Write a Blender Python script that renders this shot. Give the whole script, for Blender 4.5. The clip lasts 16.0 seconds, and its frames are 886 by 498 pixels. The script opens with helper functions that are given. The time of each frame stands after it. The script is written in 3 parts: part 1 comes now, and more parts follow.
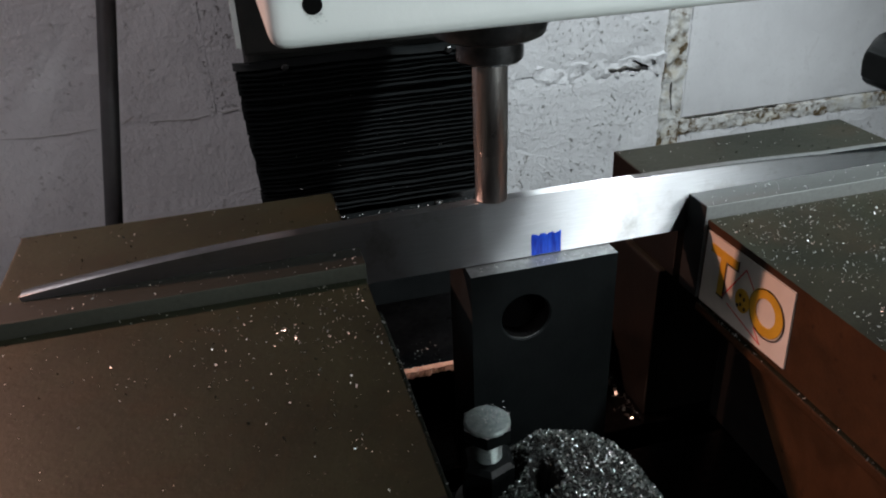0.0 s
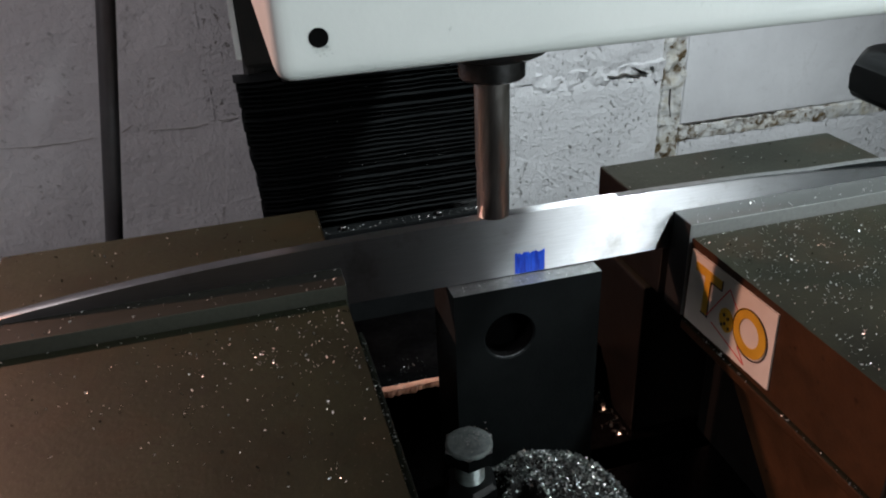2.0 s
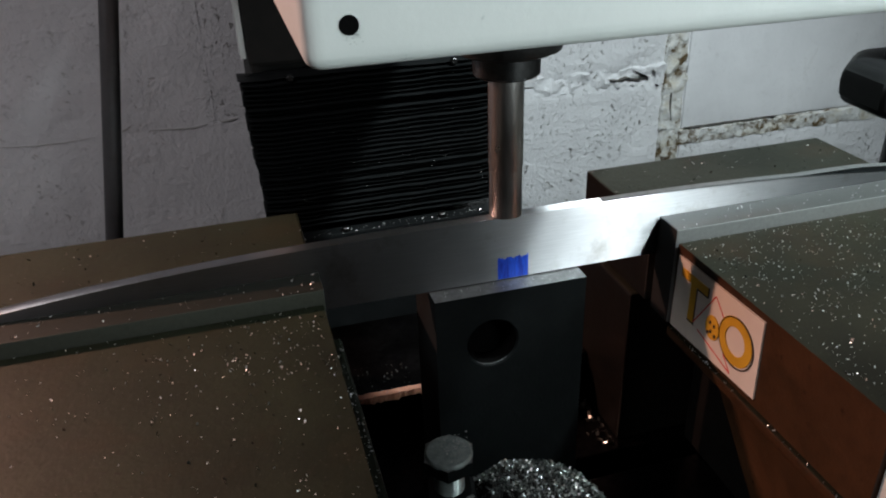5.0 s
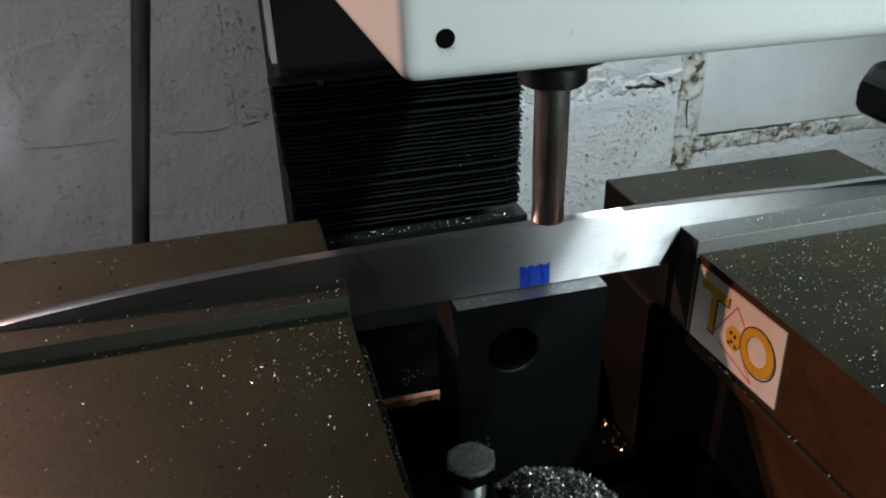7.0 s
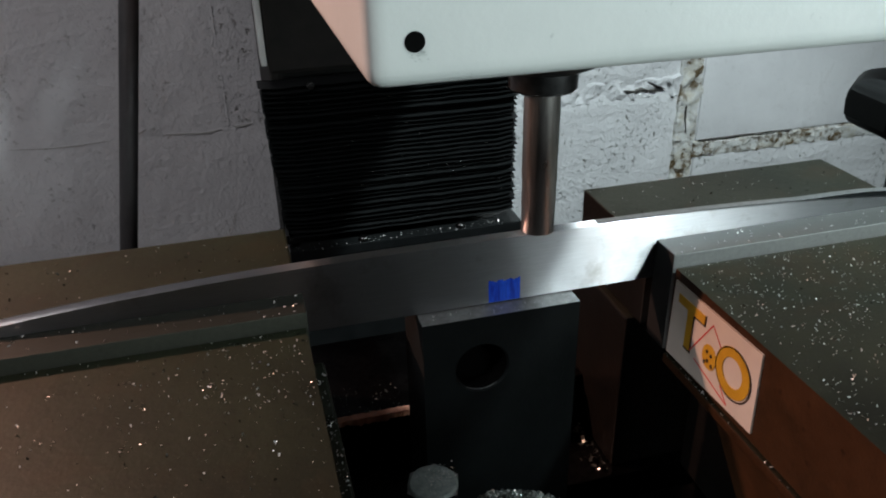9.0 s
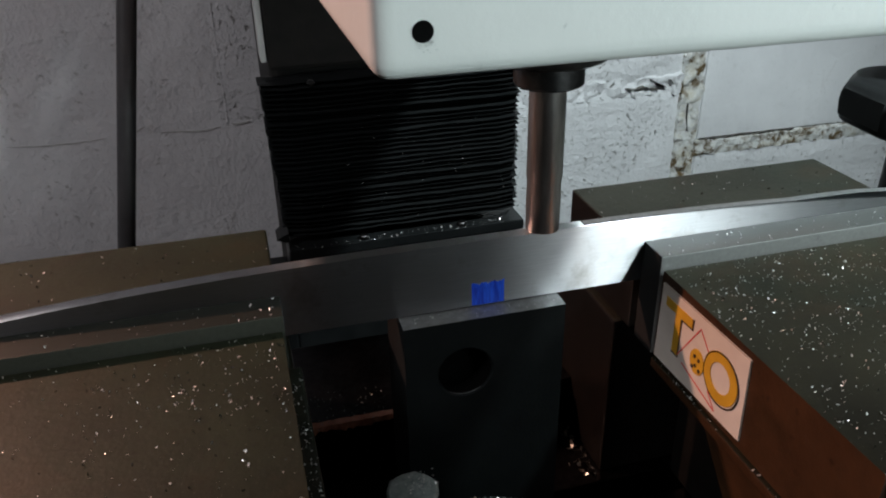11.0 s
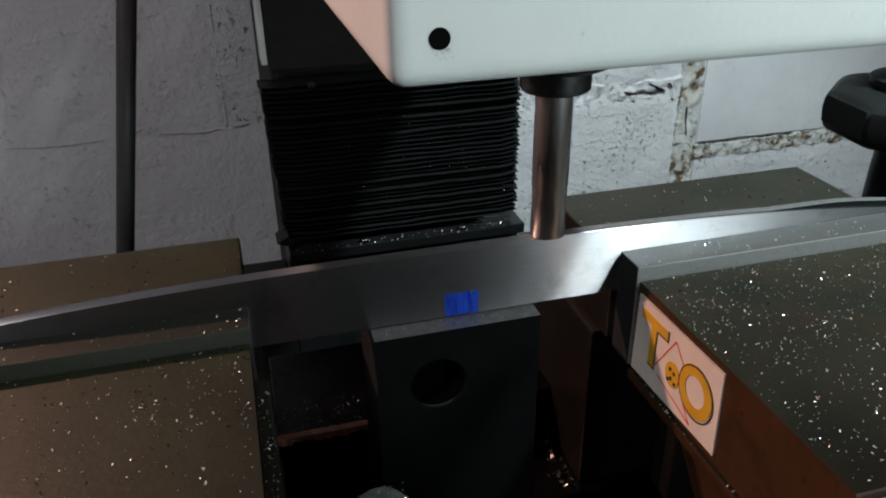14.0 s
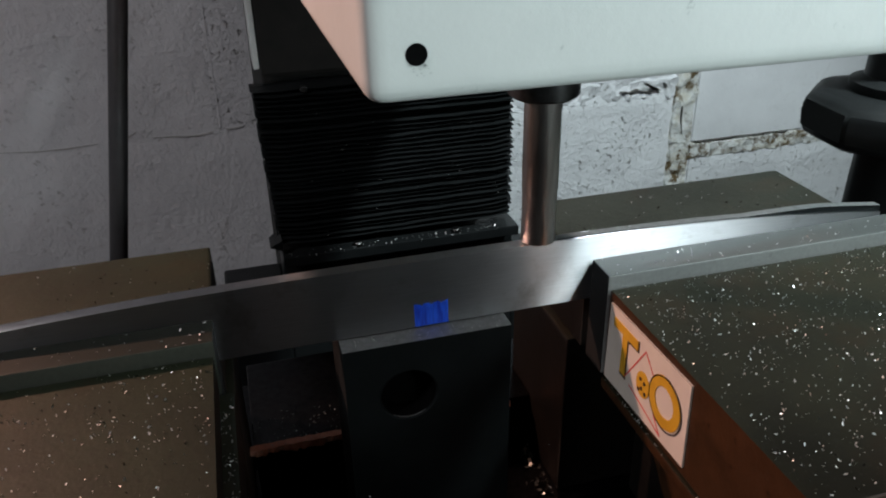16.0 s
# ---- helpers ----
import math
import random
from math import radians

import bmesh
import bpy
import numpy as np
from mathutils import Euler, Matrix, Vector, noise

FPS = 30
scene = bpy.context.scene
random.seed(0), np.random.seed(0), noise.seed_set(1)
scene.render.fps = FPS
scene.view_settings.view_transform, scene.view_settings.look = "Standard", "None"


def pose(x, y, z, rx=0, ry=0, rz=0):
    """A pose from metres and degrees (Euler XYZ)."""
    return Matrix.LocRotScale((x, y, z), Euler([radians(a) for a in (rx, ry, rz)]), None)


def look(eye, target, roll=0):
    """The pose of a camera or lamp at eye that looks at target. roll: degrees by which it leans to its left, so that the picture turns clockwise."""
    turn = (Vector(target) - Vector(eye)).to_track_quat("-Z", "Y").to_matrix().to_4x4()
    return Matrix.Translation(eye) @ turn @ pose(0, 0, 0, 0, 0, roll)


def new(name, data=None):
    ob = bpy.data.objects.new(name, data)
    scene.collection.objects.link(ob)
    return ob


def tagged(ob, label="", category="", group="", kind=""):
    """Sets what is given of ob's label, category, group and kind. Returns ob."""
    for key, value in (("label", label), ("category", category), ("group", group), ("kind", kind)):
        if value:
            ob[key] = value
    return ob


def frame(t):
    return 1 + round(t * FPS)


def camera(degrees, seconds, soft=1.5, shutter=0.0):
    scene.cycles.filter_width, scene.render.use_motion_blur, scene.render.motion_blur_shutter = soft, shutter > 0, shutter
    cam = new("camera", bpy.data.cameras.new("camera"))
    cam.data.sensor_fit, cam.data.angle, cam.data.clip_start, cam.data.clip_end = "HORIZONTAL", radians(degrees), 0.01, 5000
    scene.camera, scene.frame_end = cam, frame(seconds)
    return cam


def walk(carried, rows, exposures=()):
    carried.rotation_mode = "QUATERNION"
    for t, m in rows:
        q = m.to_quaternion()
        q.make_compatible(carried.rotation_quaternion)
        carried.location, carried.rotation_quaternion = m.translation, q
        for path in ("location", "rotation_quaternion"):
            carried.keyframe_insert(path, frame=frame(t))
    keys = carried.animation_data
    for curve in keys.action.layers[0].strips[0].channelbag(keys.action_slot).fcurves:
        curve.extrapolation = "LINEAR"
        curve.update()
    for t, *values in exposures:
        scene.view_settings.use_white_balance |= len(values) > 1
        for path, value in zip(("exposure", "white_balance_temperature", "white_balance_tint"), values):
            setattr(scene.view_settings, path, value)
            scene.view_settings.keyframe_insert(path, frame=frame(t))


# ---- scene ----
cam = camera(59.21, 16.0, soft=2.0)
# seconds, place in metres, yaw, pitch, roll in degrees; the origin lies on the work bar's lower front edge
ROWS = [
    (0.0, -0.0596, -0.3007, 0.1793, -14.23, -28.41, -2.57),
    (0.5, -0.0598, -0.2989, 0.1806, -14.25, -28.44, -2.60),
    (1.0, -0.0590, -0.2981, 0.1811, -14.27, -28.39, -2.58),
    (1.5, -0.0582, -0.2973, 0.1836, -14.33, -28.27, -2.55),
    (2.0, -0.0602, -0.2975, 0.1845, -14.37, -28.19, -2.64),
    (2.5, -0.0631, -0.2995, 0.1851, -14.42, -28.14, -2.53),
    (3.0, -0.0643, -0.3025, 0.1841, -14.50, -28.07, -2.42),
    (3.5, -0.0680, -0.3014, 0.1847, -14.55, -27.98, -2.25),
    (4.0, -0.0656, -0.2979, 0.1833, -14.66, -27.94, -2.30),
    (6.5, -0.0790, -0.2908, 0.1804, -14.84, -27.84, -1.65),
    (7.0, -0.0846, -0.2920, 0.1844, -14.53, -27.65, -1.67),
    (7.5, -0.0817, -0.2899, 0.1837, -14.36, -27.55, -1.82),
    (8.0, -0.0787, -0.2842, 0.1813, -14.29, -27.50, -1.46),
    (8.5, -0.0758, -0.2831, 0.1820, -14.47, -27.43, -1.38),
    (11.0, -0.0763, -0.2766, 0.1790, -14.66, -27.54, -1.18),
    (11.5, -0.0756, -0.2772, 0.1810, -14.57, -27.49, -1.32),
    (12.0, -0.0763, -0.2774, 0.1811, -14.61, -27.45, -1.46),
    (12.5, -0.0772, -0.2773, 0.1814, -14.60, -27.50, -1.54),
    (13.0, -0.0768, -0.2766, 0.1830, -14.66, -27.46, -1.53),
    (13.5, -0.0787, -0.2758, 0.1800, -14.76, -27.44, -1.06),
    (14.0, -0.0790, -0.2731, 0.1794, -14.97, -27.41, -0.88),
    (14.5, -0.0768, -0.2712, 0.1773, -15.11, -27.38, -0.85),
    (15.0, -0.0769, -0.2710, 0.1787, -15.20, -27.43, -1.03),
    (15.5, -0.0755, -0.2702, 0.1792, -15.18, -27.47, -1.17),
    (16.0, -0.0749, -0.2715, 0.1817, -15.10, -27.50, -1.21),
]
walk(cam, [(t, pose(x, y, z, 90 + pitch, 0, yaw) @ pose(0, 0, 0, 0, 0, roll)) for t, x, y, z, yaw, pitch, roll in ROWS],
     exposures=[(0.0, 0.0, 6500, 10), (4.0, 0.0, 6450, 8), (7.5, 0.0, 6330, 3), (11.5, 0.0, 6380, 5), (16.0, 0.0, 6300, 4)])
FEED = -0.00463          # the table's feed, metres a second along x

# ---- light ----
world = bpy.data.worlds.new("workshop_air")
world.use_nodes = True
world.node_tree.nodes["Background"].inputs[0].default_value = (0.5, 0.55, 0.6, 1)
world.node_tree.nodes["Background"].inputs[1].default_value = 0.0
scene.world = world
scene.view_settings.exposure = 0.0


def lamp(name, eye, target, power, colour, size, spread=180, height=0.0):
    data = bpy.data.lights.new(name, "AREA")
    data.shape, data.size, data.energy, data.color = "RECTANGLE" if height else "DISK", size, power, colour
    if height:
        data.size_y = height
    data.spread = radians(spread)
    ob = new(name, data)
    ob.matrix_world = look(eye, target)
    return ob


def spot(name, eye, target, power, colour, cone, blend, radius):
    data = bpy.data.lights.new(name, "SPOT")
    data.energy, data.color, data.spot_size, data.spot_blend, data.shadow_soft_size = power, colour, radians(cone), blend, radius
    ob = new(name, data)
    ob.matrix_world = look(eye, target)
    return ob


# a shaded work lamp high on the east side, a warm bulb in the west behind the vices, a broad lamp before the bar, and
# two added fills: one on the head's front, one dim from the ceiling
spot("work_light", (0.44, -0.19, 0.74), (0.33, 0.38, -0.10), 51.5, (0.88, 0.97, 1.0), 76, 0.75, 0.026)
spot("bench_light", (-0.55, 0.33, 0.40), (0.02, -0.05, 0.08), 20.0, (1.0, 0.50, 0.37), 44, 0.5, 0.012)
# unseen fill added to brighten the head's front
spot("head_fill", (0.35, -0.60, 0.25), (0.03, -0.14, 0.185), 12.0, (0.86, 0.97, 1.0), 22, 0.35, 0.03)
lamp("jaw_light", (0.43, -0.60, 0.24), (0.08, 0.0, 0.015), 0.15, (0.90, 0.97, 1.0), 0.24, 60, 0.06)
# unseen fill added as room light for the west wall and vice tops
lamp("room_fill", (-1.2, -0.65, 1.38), (-0.3, 0.5, 0.0), 14.0, (1.0, 0.925, 0.965), 0.5)


# ---- materials ----
class Nodes:
    """A small wrapper to write node materials in few lines."""

    def __init__(self, name):
        self.m = bpy.data.materials.new(name)
        self.m.use_nodes = True
        self.t = self.m.node_tree
        self.b = self.t.nodes["Principled BSDF"]
        self.co = self.t.nodes.new("ShaderNodeTexCoord").outputs["Object"]

    def link(self, a, b):
        self.t.links.new(a, b)

    def put(self, socket, v):
        if hasattr(v, "is_output"):
            self.link(v, socket)
        else:
            socket.default_value = (*v, 1) if isinstance(v, tuple) and len(v) == 3 and socket.type == "RGBA" else v

    def noise(self, scale, detail=6, rough=0.6, stretch=(1, 1, 1), warp=0.0):
        mp = self.t.nodes.new("ShaderNodeMapping")
        mp.inputs["Scale"].default_value = stretch
        self.link(self.co, mp.inputs["Vector"])
        n = self.t.nodes.new("ShaderNodeTexNoise")
        n.inputs["Scale"].default_value, n.inputs["Detail"].default_value, n.inputs["Roughness"].default_value = scale, detail, rough
        n.inputs["Distortion"].default_value = warp
        self.link(mp.outputs[0], n.inputs["Vector"])
        return n.outputs[0]

    def ramp(self, v, lo, hi, a=0.0, b=1.0):
        n = self.t.nodes.new("ShaderNodeMapRange")
        n.clamp = True
        self.link(v, n.inputs[0])
        for k, x in zip((1, 2, 3, 4), (lo, hi, a, b)):
            n.inputs[k].default_value = x
        return n.outputs[0]

    def maths(self, op, a, b):
        n = self.t.nodes.new("ShaderNodeMath")
        n.operation = op
        self.put(n.inputs[0], a), self.put(n.inputs[1], b)
        return n.outputs[0]

    def mix(self, fac, a, b):
        n = self.t.nodes.new("ShaderNodeMix")
        n.data_type = "RGBA"
        self.put(n.inputs[0], fac), self.put(n.inputs[6], a), self.put(n.inputs[7], b)
        return n.outputs[2]

    def up(self):
        g = self.t.nodes.new("ShaderNodeNewGeometry")
        s = self.t.nodes.new("ShaderNodeSeparateXYZ")
        self.link(g.outputs["Normal"], s.inputs[0])
        return s.outputs[2]

    def island(self):
        return self.t.nodes.new("ShaderNodeNewGeometry").outputs["Random Per Island"]

    def bump(self, height, distance, strength=1.0, base=None):
        n = self.t.nodes.new("ShaderNodeBump")
        n.inputs["Strength"].default_value, n.inputs["Distance"].default_value = strength, distance
        self.link(height, n.inputs["Height"])
        if base:
            self.link(base, n.inputs["Normal"])
        self.link(n.outputs[0], self.b.inputs["Normal"])
        return n.outputs[0]

    def done(self, colour=None, rough=None, metal=None, ior=None):
        for k, v in (("Base Color", colour), ("Roughness", rough), ("Metallic", metal), ("IOR", ior)):
            if v is not None:
                self.put(self.b.inputs[k], v)
        return self.m


def wall_paint(name, stain, pits, lumps, grain):
    n = Nodes(name)
    big, fine, dirt = n.noise(9, 5), n.noise(230, 4, 0.65), n.noise(22, 8, 0.75)
    holes = n.maths("MULTIPLY", n.ramp(n.noise(130, 4, 0.65), 0.57, 0.66), n.ramp(n.noise(13, 5, 0.7), 0.44, 0.60))
    marks = n.maths("MULTIPLY", n.ramp(dirt, 0.58, 0.72), n.ramp(n.noise(6, 3), 0.45, 0.62))
    col = n.mix(n.ramp(big, 0.3, 0.7), (0.65, 0.65, 0.67), (0.76, 0.76, 0.78))
    col = n.mix(n.maths("MULTIPLY", marks, stain), col, (0.30, 0.27, 0.24))
    col = n.mix(n.maths("MULTIPLY", holes, pits), col, (0.24, 0.23, 0.215))
    b = n.bump(n.maths("SUBTRACT", fine, n.maths("MULTIPLY", holes, pits)), 0.0016 * grain, 0.9)
    b = n.bump(n.noise(95, 5, 0.6), 0.004 * lumps, 0.9, b)
    n.bump(n.noise(30, 4, 0.6), 0.010 * lumps, 0.8, b)
    return n.done(col, 0.75)


def mortar_paint():
    n = Nodes("stained_mortar")
    dirt = n.noise(30, 8, 0.75)
    col = n.mix(n.ramp(dirt, 0.48, 0.68), (0.70, 0.70, 0.69), (0.50, 0.45, 0.34))
    rust = n.maths("MULTIPLY", n.ramp(n.noise(70, 7, 0.72), 0.47, 0.56), n.ramp(n.noise(19, 3), 0.45, 0.56))
    col = n.mix(rust, col, (0.12, 0.08, 0.035))
    b = n.bump(n.noise(190, 5, 0.7), 0.002, 1.0)
    n.bump(n.noise(45, 6, 0.65), 0.007, 1.0, b)
    return n.done(col, 0.9)


def vice_paint(name, dull, bright, top_dull, top_bright):
    """Paint on the sides, bare oily iron on the machined top."""
    n = Nodes(name)
    top = n.ramp(n.up(), 0.7, 0.9)
    grain, blot = n.noise(420, 5, 0.7), n.noise(26, 6, 0.65)
    side = n.mix(n.ramp(blot, 0.35, 0.7), dull, bright)
    side = n.mix(n.maths("MULTIPLY", n.ramp(n.noise(34, 7, 0.72, (1, 1, 1), 0.8), 0.46, 0.68), 0.6), side, tuple(c * k for c, k in zip(dull, (0.5, 0.62, 0.6))))
    side = n.mix(n.ramp(n.noise(180, 4), 0.62, 0.75), side, tuple(c * 0.35 for c in dull))
    iron = n.mix(n.ramp(blot, 0.3, 0.7), top_dull, top_bright)
    iron = n.mix(n.maths("MULTIPLY", n.ramp(n.noise(11, 7, 0.7), 0.44, 0.62), 0.6), iron, tuple(c * 0.45 for c in top_dull))
    iron = n.mix(n.maths("MULTIPLY", n.ramp(n.noise(17, 6, 0.68, (1, 1, 1), 0.6), 0.50, 0.66), 0.55), iron, tuple(c * k for c, k in zip(top_bright, (1.25, 0.72, 0.55))))
    iron = n.mix(n.ramp(grain, 0.55, 0.75), iron, (0.008, 0.0085, 0.006))
    iron = n.mix(n.maths("MULTIPLY", n.ramp(n.noise(900, 3), 0.66, 0.72), 0.6), iron, (0.12, 0.12, 0.10))
    b = n.bump(grain, 0.0004, 0.35)
    n.bump(n.noise(60, 4), 0.0008, 0.4, b)
    return n.done(n.mix(top, side, iron), n.mix(top, (0.45,) * 3, (0.55,) * 3), n.maths("MULTIPLY", top, 0.1))


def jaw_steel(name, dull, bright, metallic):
    """Worn bare steel; a lit front and dark top are put into the colour, ends near-black."""
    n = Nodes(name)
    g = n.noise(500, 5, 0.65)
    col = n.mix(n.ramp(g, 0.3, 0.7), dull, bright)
    # front face painted brighter than the steel, as if more strongly lit
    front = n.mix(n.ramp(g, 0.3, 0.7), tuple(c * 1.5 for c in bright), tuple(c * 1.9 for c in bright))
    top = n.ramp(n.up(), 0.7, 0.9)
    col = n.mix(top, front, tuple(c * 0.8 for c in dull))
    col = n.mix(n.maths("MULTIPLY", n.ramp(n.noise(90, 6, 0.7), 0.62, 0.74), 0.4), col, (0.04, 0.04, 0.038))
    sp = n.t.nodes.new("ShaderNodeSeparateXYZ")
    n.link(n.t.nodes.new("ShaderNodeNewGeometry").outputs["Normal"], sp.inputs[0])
    # end faces go near-black by their normal
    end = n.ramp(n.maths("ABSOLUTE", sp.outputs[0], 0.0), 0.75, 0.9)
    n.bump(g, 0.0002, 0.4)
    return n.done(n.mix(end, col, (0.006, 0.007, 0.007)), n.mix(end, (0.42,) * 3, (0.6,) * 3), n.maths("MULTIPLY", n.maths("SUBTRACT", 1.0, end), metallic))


def metal(name, dark, light, rough, scale=300, stretch=(1, 1, 1), relief=0.0003, spots=0.0, metallic=1.0):
    n = Nodes(name)
    g = n.noise(scale, 5, 0.65, stretch)
    col = n.mix(n.ramp(g, 0.3, 0.7), dark, light)
    if spots:
        col = n.mix(n.maths("MULTIPLY", n.ramp(n.noise(90, 6, 0.7), 0.58, 0.7), spots), col, tuple(c * 0.25 for c in dark))
    n.bump(g, relief, 0.4)
    return n.done(col, n.ramp(n.noise(40, 4), 0.3, 0.7, rough * 0.8, rough * 1.2), metallic)


def paint(name, a, b, rough, scale=40, relief=0.0004, specks=(0.1, 0.09, 0.08), amount=0.0):
    n = Nodes(name)
    col = n.mix(n.ramp(n.noise(scale, 6), 0.3, 0.7), a, b)
    if amount:
        col = n.mix(n.maths("MULTIPLY", n.ramp(n.noise(scale * 5, 5, 0.7), 0.66, 0.74), amount), col, specks)
    n.bump(n.noise(scale * 9, 4), relief, 0.4)
    return n.done(col, rough)


def chip_metal(name, a, b, metallic):
    n = Nodes(name)
    return n.done(n.mix(n.island(), a, b), 0.3, metallic)


WALL_L = wall_paint("white_painted_block", 0.5, 0.5, 0.5, 0.75)
WALL_R = wall_paint("pitted_white_block", 0.4, 1.0, 0.55, 1.3)
WALL_S = wall_paint("smooth_white_block", 0.25, 0.15, 0.3, 0.3)
MORTAR = mortar_paint()
MORTAR_L = wall_paint("painted_mortar", 0.3, 0.4, 1.0, 1.0)
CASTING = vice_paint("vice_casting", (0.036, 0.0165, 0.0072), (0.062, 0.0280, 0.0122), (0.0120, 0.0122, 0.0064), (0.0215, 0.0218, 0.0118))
# near-black sides; on foot and bed they stand for the gap's shade
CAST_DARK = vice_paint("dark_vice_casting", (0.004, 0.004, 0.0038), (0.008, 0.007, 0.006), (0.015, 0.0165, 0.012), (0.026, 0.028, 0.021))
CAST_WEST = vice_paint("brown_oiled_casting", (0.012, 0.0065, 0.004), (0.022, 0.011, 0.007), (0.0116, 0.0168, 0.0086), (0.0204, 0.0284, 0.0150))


def ground_steel():
    """Steel ground lengthwise: the gloss spreads across the grain."""
    n = Nodes("ground_steel_bar")
    g = n.noise(2600, 4, 0.6, (0.03, 1, 1))
    col = n.mix(n.ramp(g, 0.3, 0.7), (0.54, 0.55, 0.57), (0.64, 0.65, 0.67))
    col = n.mix(n.ramp(n.noise(35, 5, 0.7), 0.55, 0.8), col, (0.34, 0.33, 0.32))
    tan = n.t.nodes.new("ShaderNodeTangent")
    tan.direction_type, tan.axis = "RADIAL", "X"
    n.link(tan.outputs[0], n.b.inputs["Tangent"])
    n.b.inputs["Anisotropic"].default_value = 1.0
    n.bump(g, 0.00003, 0.2)
    return n.done(col, n.ramp(n.noise(60, 4), 0.3, 0.7, 0.35, 0.41), 1.0)


STEEL = ground_steel()
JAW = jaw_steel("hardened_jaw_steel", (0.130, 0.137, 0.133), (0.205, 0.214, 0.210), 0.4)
# darker copy of the jaw steel; its colour holds the west jaw's shade
JAW_WEST = jaw_steel("shaded_jaw_steel", (0.028, 0.032, 0.025), (0.058, 0.064, 0.052), 0.4)


def blackened():
    n = Nodes("blackened_steel")
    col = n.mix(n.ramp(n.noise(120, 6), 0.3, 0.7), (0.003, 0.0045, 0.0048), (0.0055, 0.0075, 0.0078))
    # upward faces turn pale grey and metallic by their normal
    pale_top = n.maths("MULTIPLY", n.ramp(n.up(), 0.8, 0.95), n.ramp(n.noise(200, 6, 0.7), 0.3, 0.6, 0.6, 1.0))
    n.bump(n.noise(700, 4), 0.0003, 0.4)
    return n.done(n.mix(pale_top, col, (0.30, 0.31, 0.31)), n.mix(pale_top, (0.75,) * 3, (0.4,) * 3), n.maths("MULTIPLY", pale_top, 0.8))


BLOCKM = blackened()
BLOCKM.node_tree.nodes["Principled BSDF"].inputs["Specular IOR Level"].default_value = 0.16
SHANK = metal("cutter_steel", (0.36, 0.34, 0.32), (0.52, 0.50, 0.48), 0.34, 700, (1, 1, 0.1), 0.0001)
COLLET = metal("collet_steel", (0.06, 0.06, 0.06), (0.12, 0.12, 0.12), 0.36, 200)
HEADP = paint("pale_grey_green_enamel", (0.575, 0.605, 0.585), (0.65, 0.675, 0.65), 0.42, 22, 0.0003, (0.30, 0.33, 0.32), 0.8)
RUBBER = paint("black_rubber", (0.005, 0.006, 0.0063), (0.010, 0.011, 0.0115), 0.38, 60, 0.0004, (0.05, 0.055, 0.06), 0.2)
IRON = paint("dark_oily_iron", (0.009, 0.009, 0.0085), (0.017, 0.016, 0.014), 0.65, 80, 0.0004)
PLASTIC = paint("black_plastic", (0.007, 0.008, 0.0085), (0.012, 0.013, 0.0135), 0.5, 90, 0.0002)
ZINC = metal("galvanised_steel", (0.26, 0.31, 0.305), (0.46, 0.53, 0.515), 0.42, 350, relief=0.0005, spots=0.5, metallic=0.6)


def marker_ink():
    n = Nodes("blue_marker_ink")
    g = n.noise(700, 4, 0.6, (1, 1, 0.12))
    n.bump(g, 0.0002, 0.5)
    return n.done(n.mix(n.ramp(g, 0.38, 0.62), (0.010, 0.035, 0.45), (0.03, 0.13, 0.85)), 0.35)


INK = marker_ink()
PAPER = paint("cream_paper_label", (0.62, 0.56, 0.50), (0.72, 0.66, 0.58), 0.5, 60, 0.0001, (0.25, 0.2, 0.16), 0.6)
YELLOW = paint("yellow_print", (0.52, 0.29, 0.02), (0.66, 0.38, 0.03), 0.5, 100)
RED = paint("red_print", (0.55, 0.05, 0.05), (0.62, 0.07, 0.06), 0.5, 100)
DARKINK = paint("dark_print", (0.035, 0.02, 0.015), (0.05, 0.03, 0.02), 0.5, 100)
CRACKM = paint("crack_dirt_and_shade", (0.07, 0.066, 0.06), (0.13, 0.12, 0.105), 0.9, 300)
PAINTED = paint("painted_over_crack", (0.34, 0.33, 0.325), (0.56, 0.55, 0.54), 0.85, 300)
SMUDGE = paint("greasy_smudge", (0.44, 0.47, 0.455), (0.52, 0.55, 0.53), 0.6, 200)
POLE = paint("dark_grey_rod", (0.035, 0.034, 0.036), (0.055, 0.053, 0.055), 0.45, 50)
CHIP = chip_metal("bright_chip", (0.50, 0.51, 0.50), (0.95, 0.96, 0.95), 0.75)
GRIT = chip_metal("dark_grit", (0.006, 0.006, 0.005), (0.022, 0.020, 0.015), 0.1)
CURL = chip_metal("grey_swarf", (0.06, 0.075, 0.072), (0.50, 0.54, 0.52), 0.9)
for dark in (RUBBER, IRON, PLASTIC, CASTING, CAST_DARK, CAST_WEST):
    dark.node_tree.nodes["Principled BSDF"].inputs["Specular IOR Level"].default_value = 0.28
# glossless black, painted where a hole would only be in shade
HOLE_SHADE = paint("hole_shade", (0.003, 0.003, 0.003), (0.005, 0.005, 0.005), 1.0)
HOLE_SHADE.node_tree.nodes["Principled BSDF"].inputs["Specular IOR Level"].default_value = 0.0
FLOORM = paint("concrete_floor", (0.13, 0.125, 0.12), (0.20, 0.195, 0.185), 0.8, 6, 0.001)
PLASTER = paint("room_wall_paint", (0.20, 0.195, 0.19), (0.28, 0.27, 0.26), 0.85, 6)
OILED = metal("oily_table_steel", (0.020, 0.021, 0.023), (0.042, 0.043, 0.046), 0.32, 260, relief=0.0003, spots=0.6)
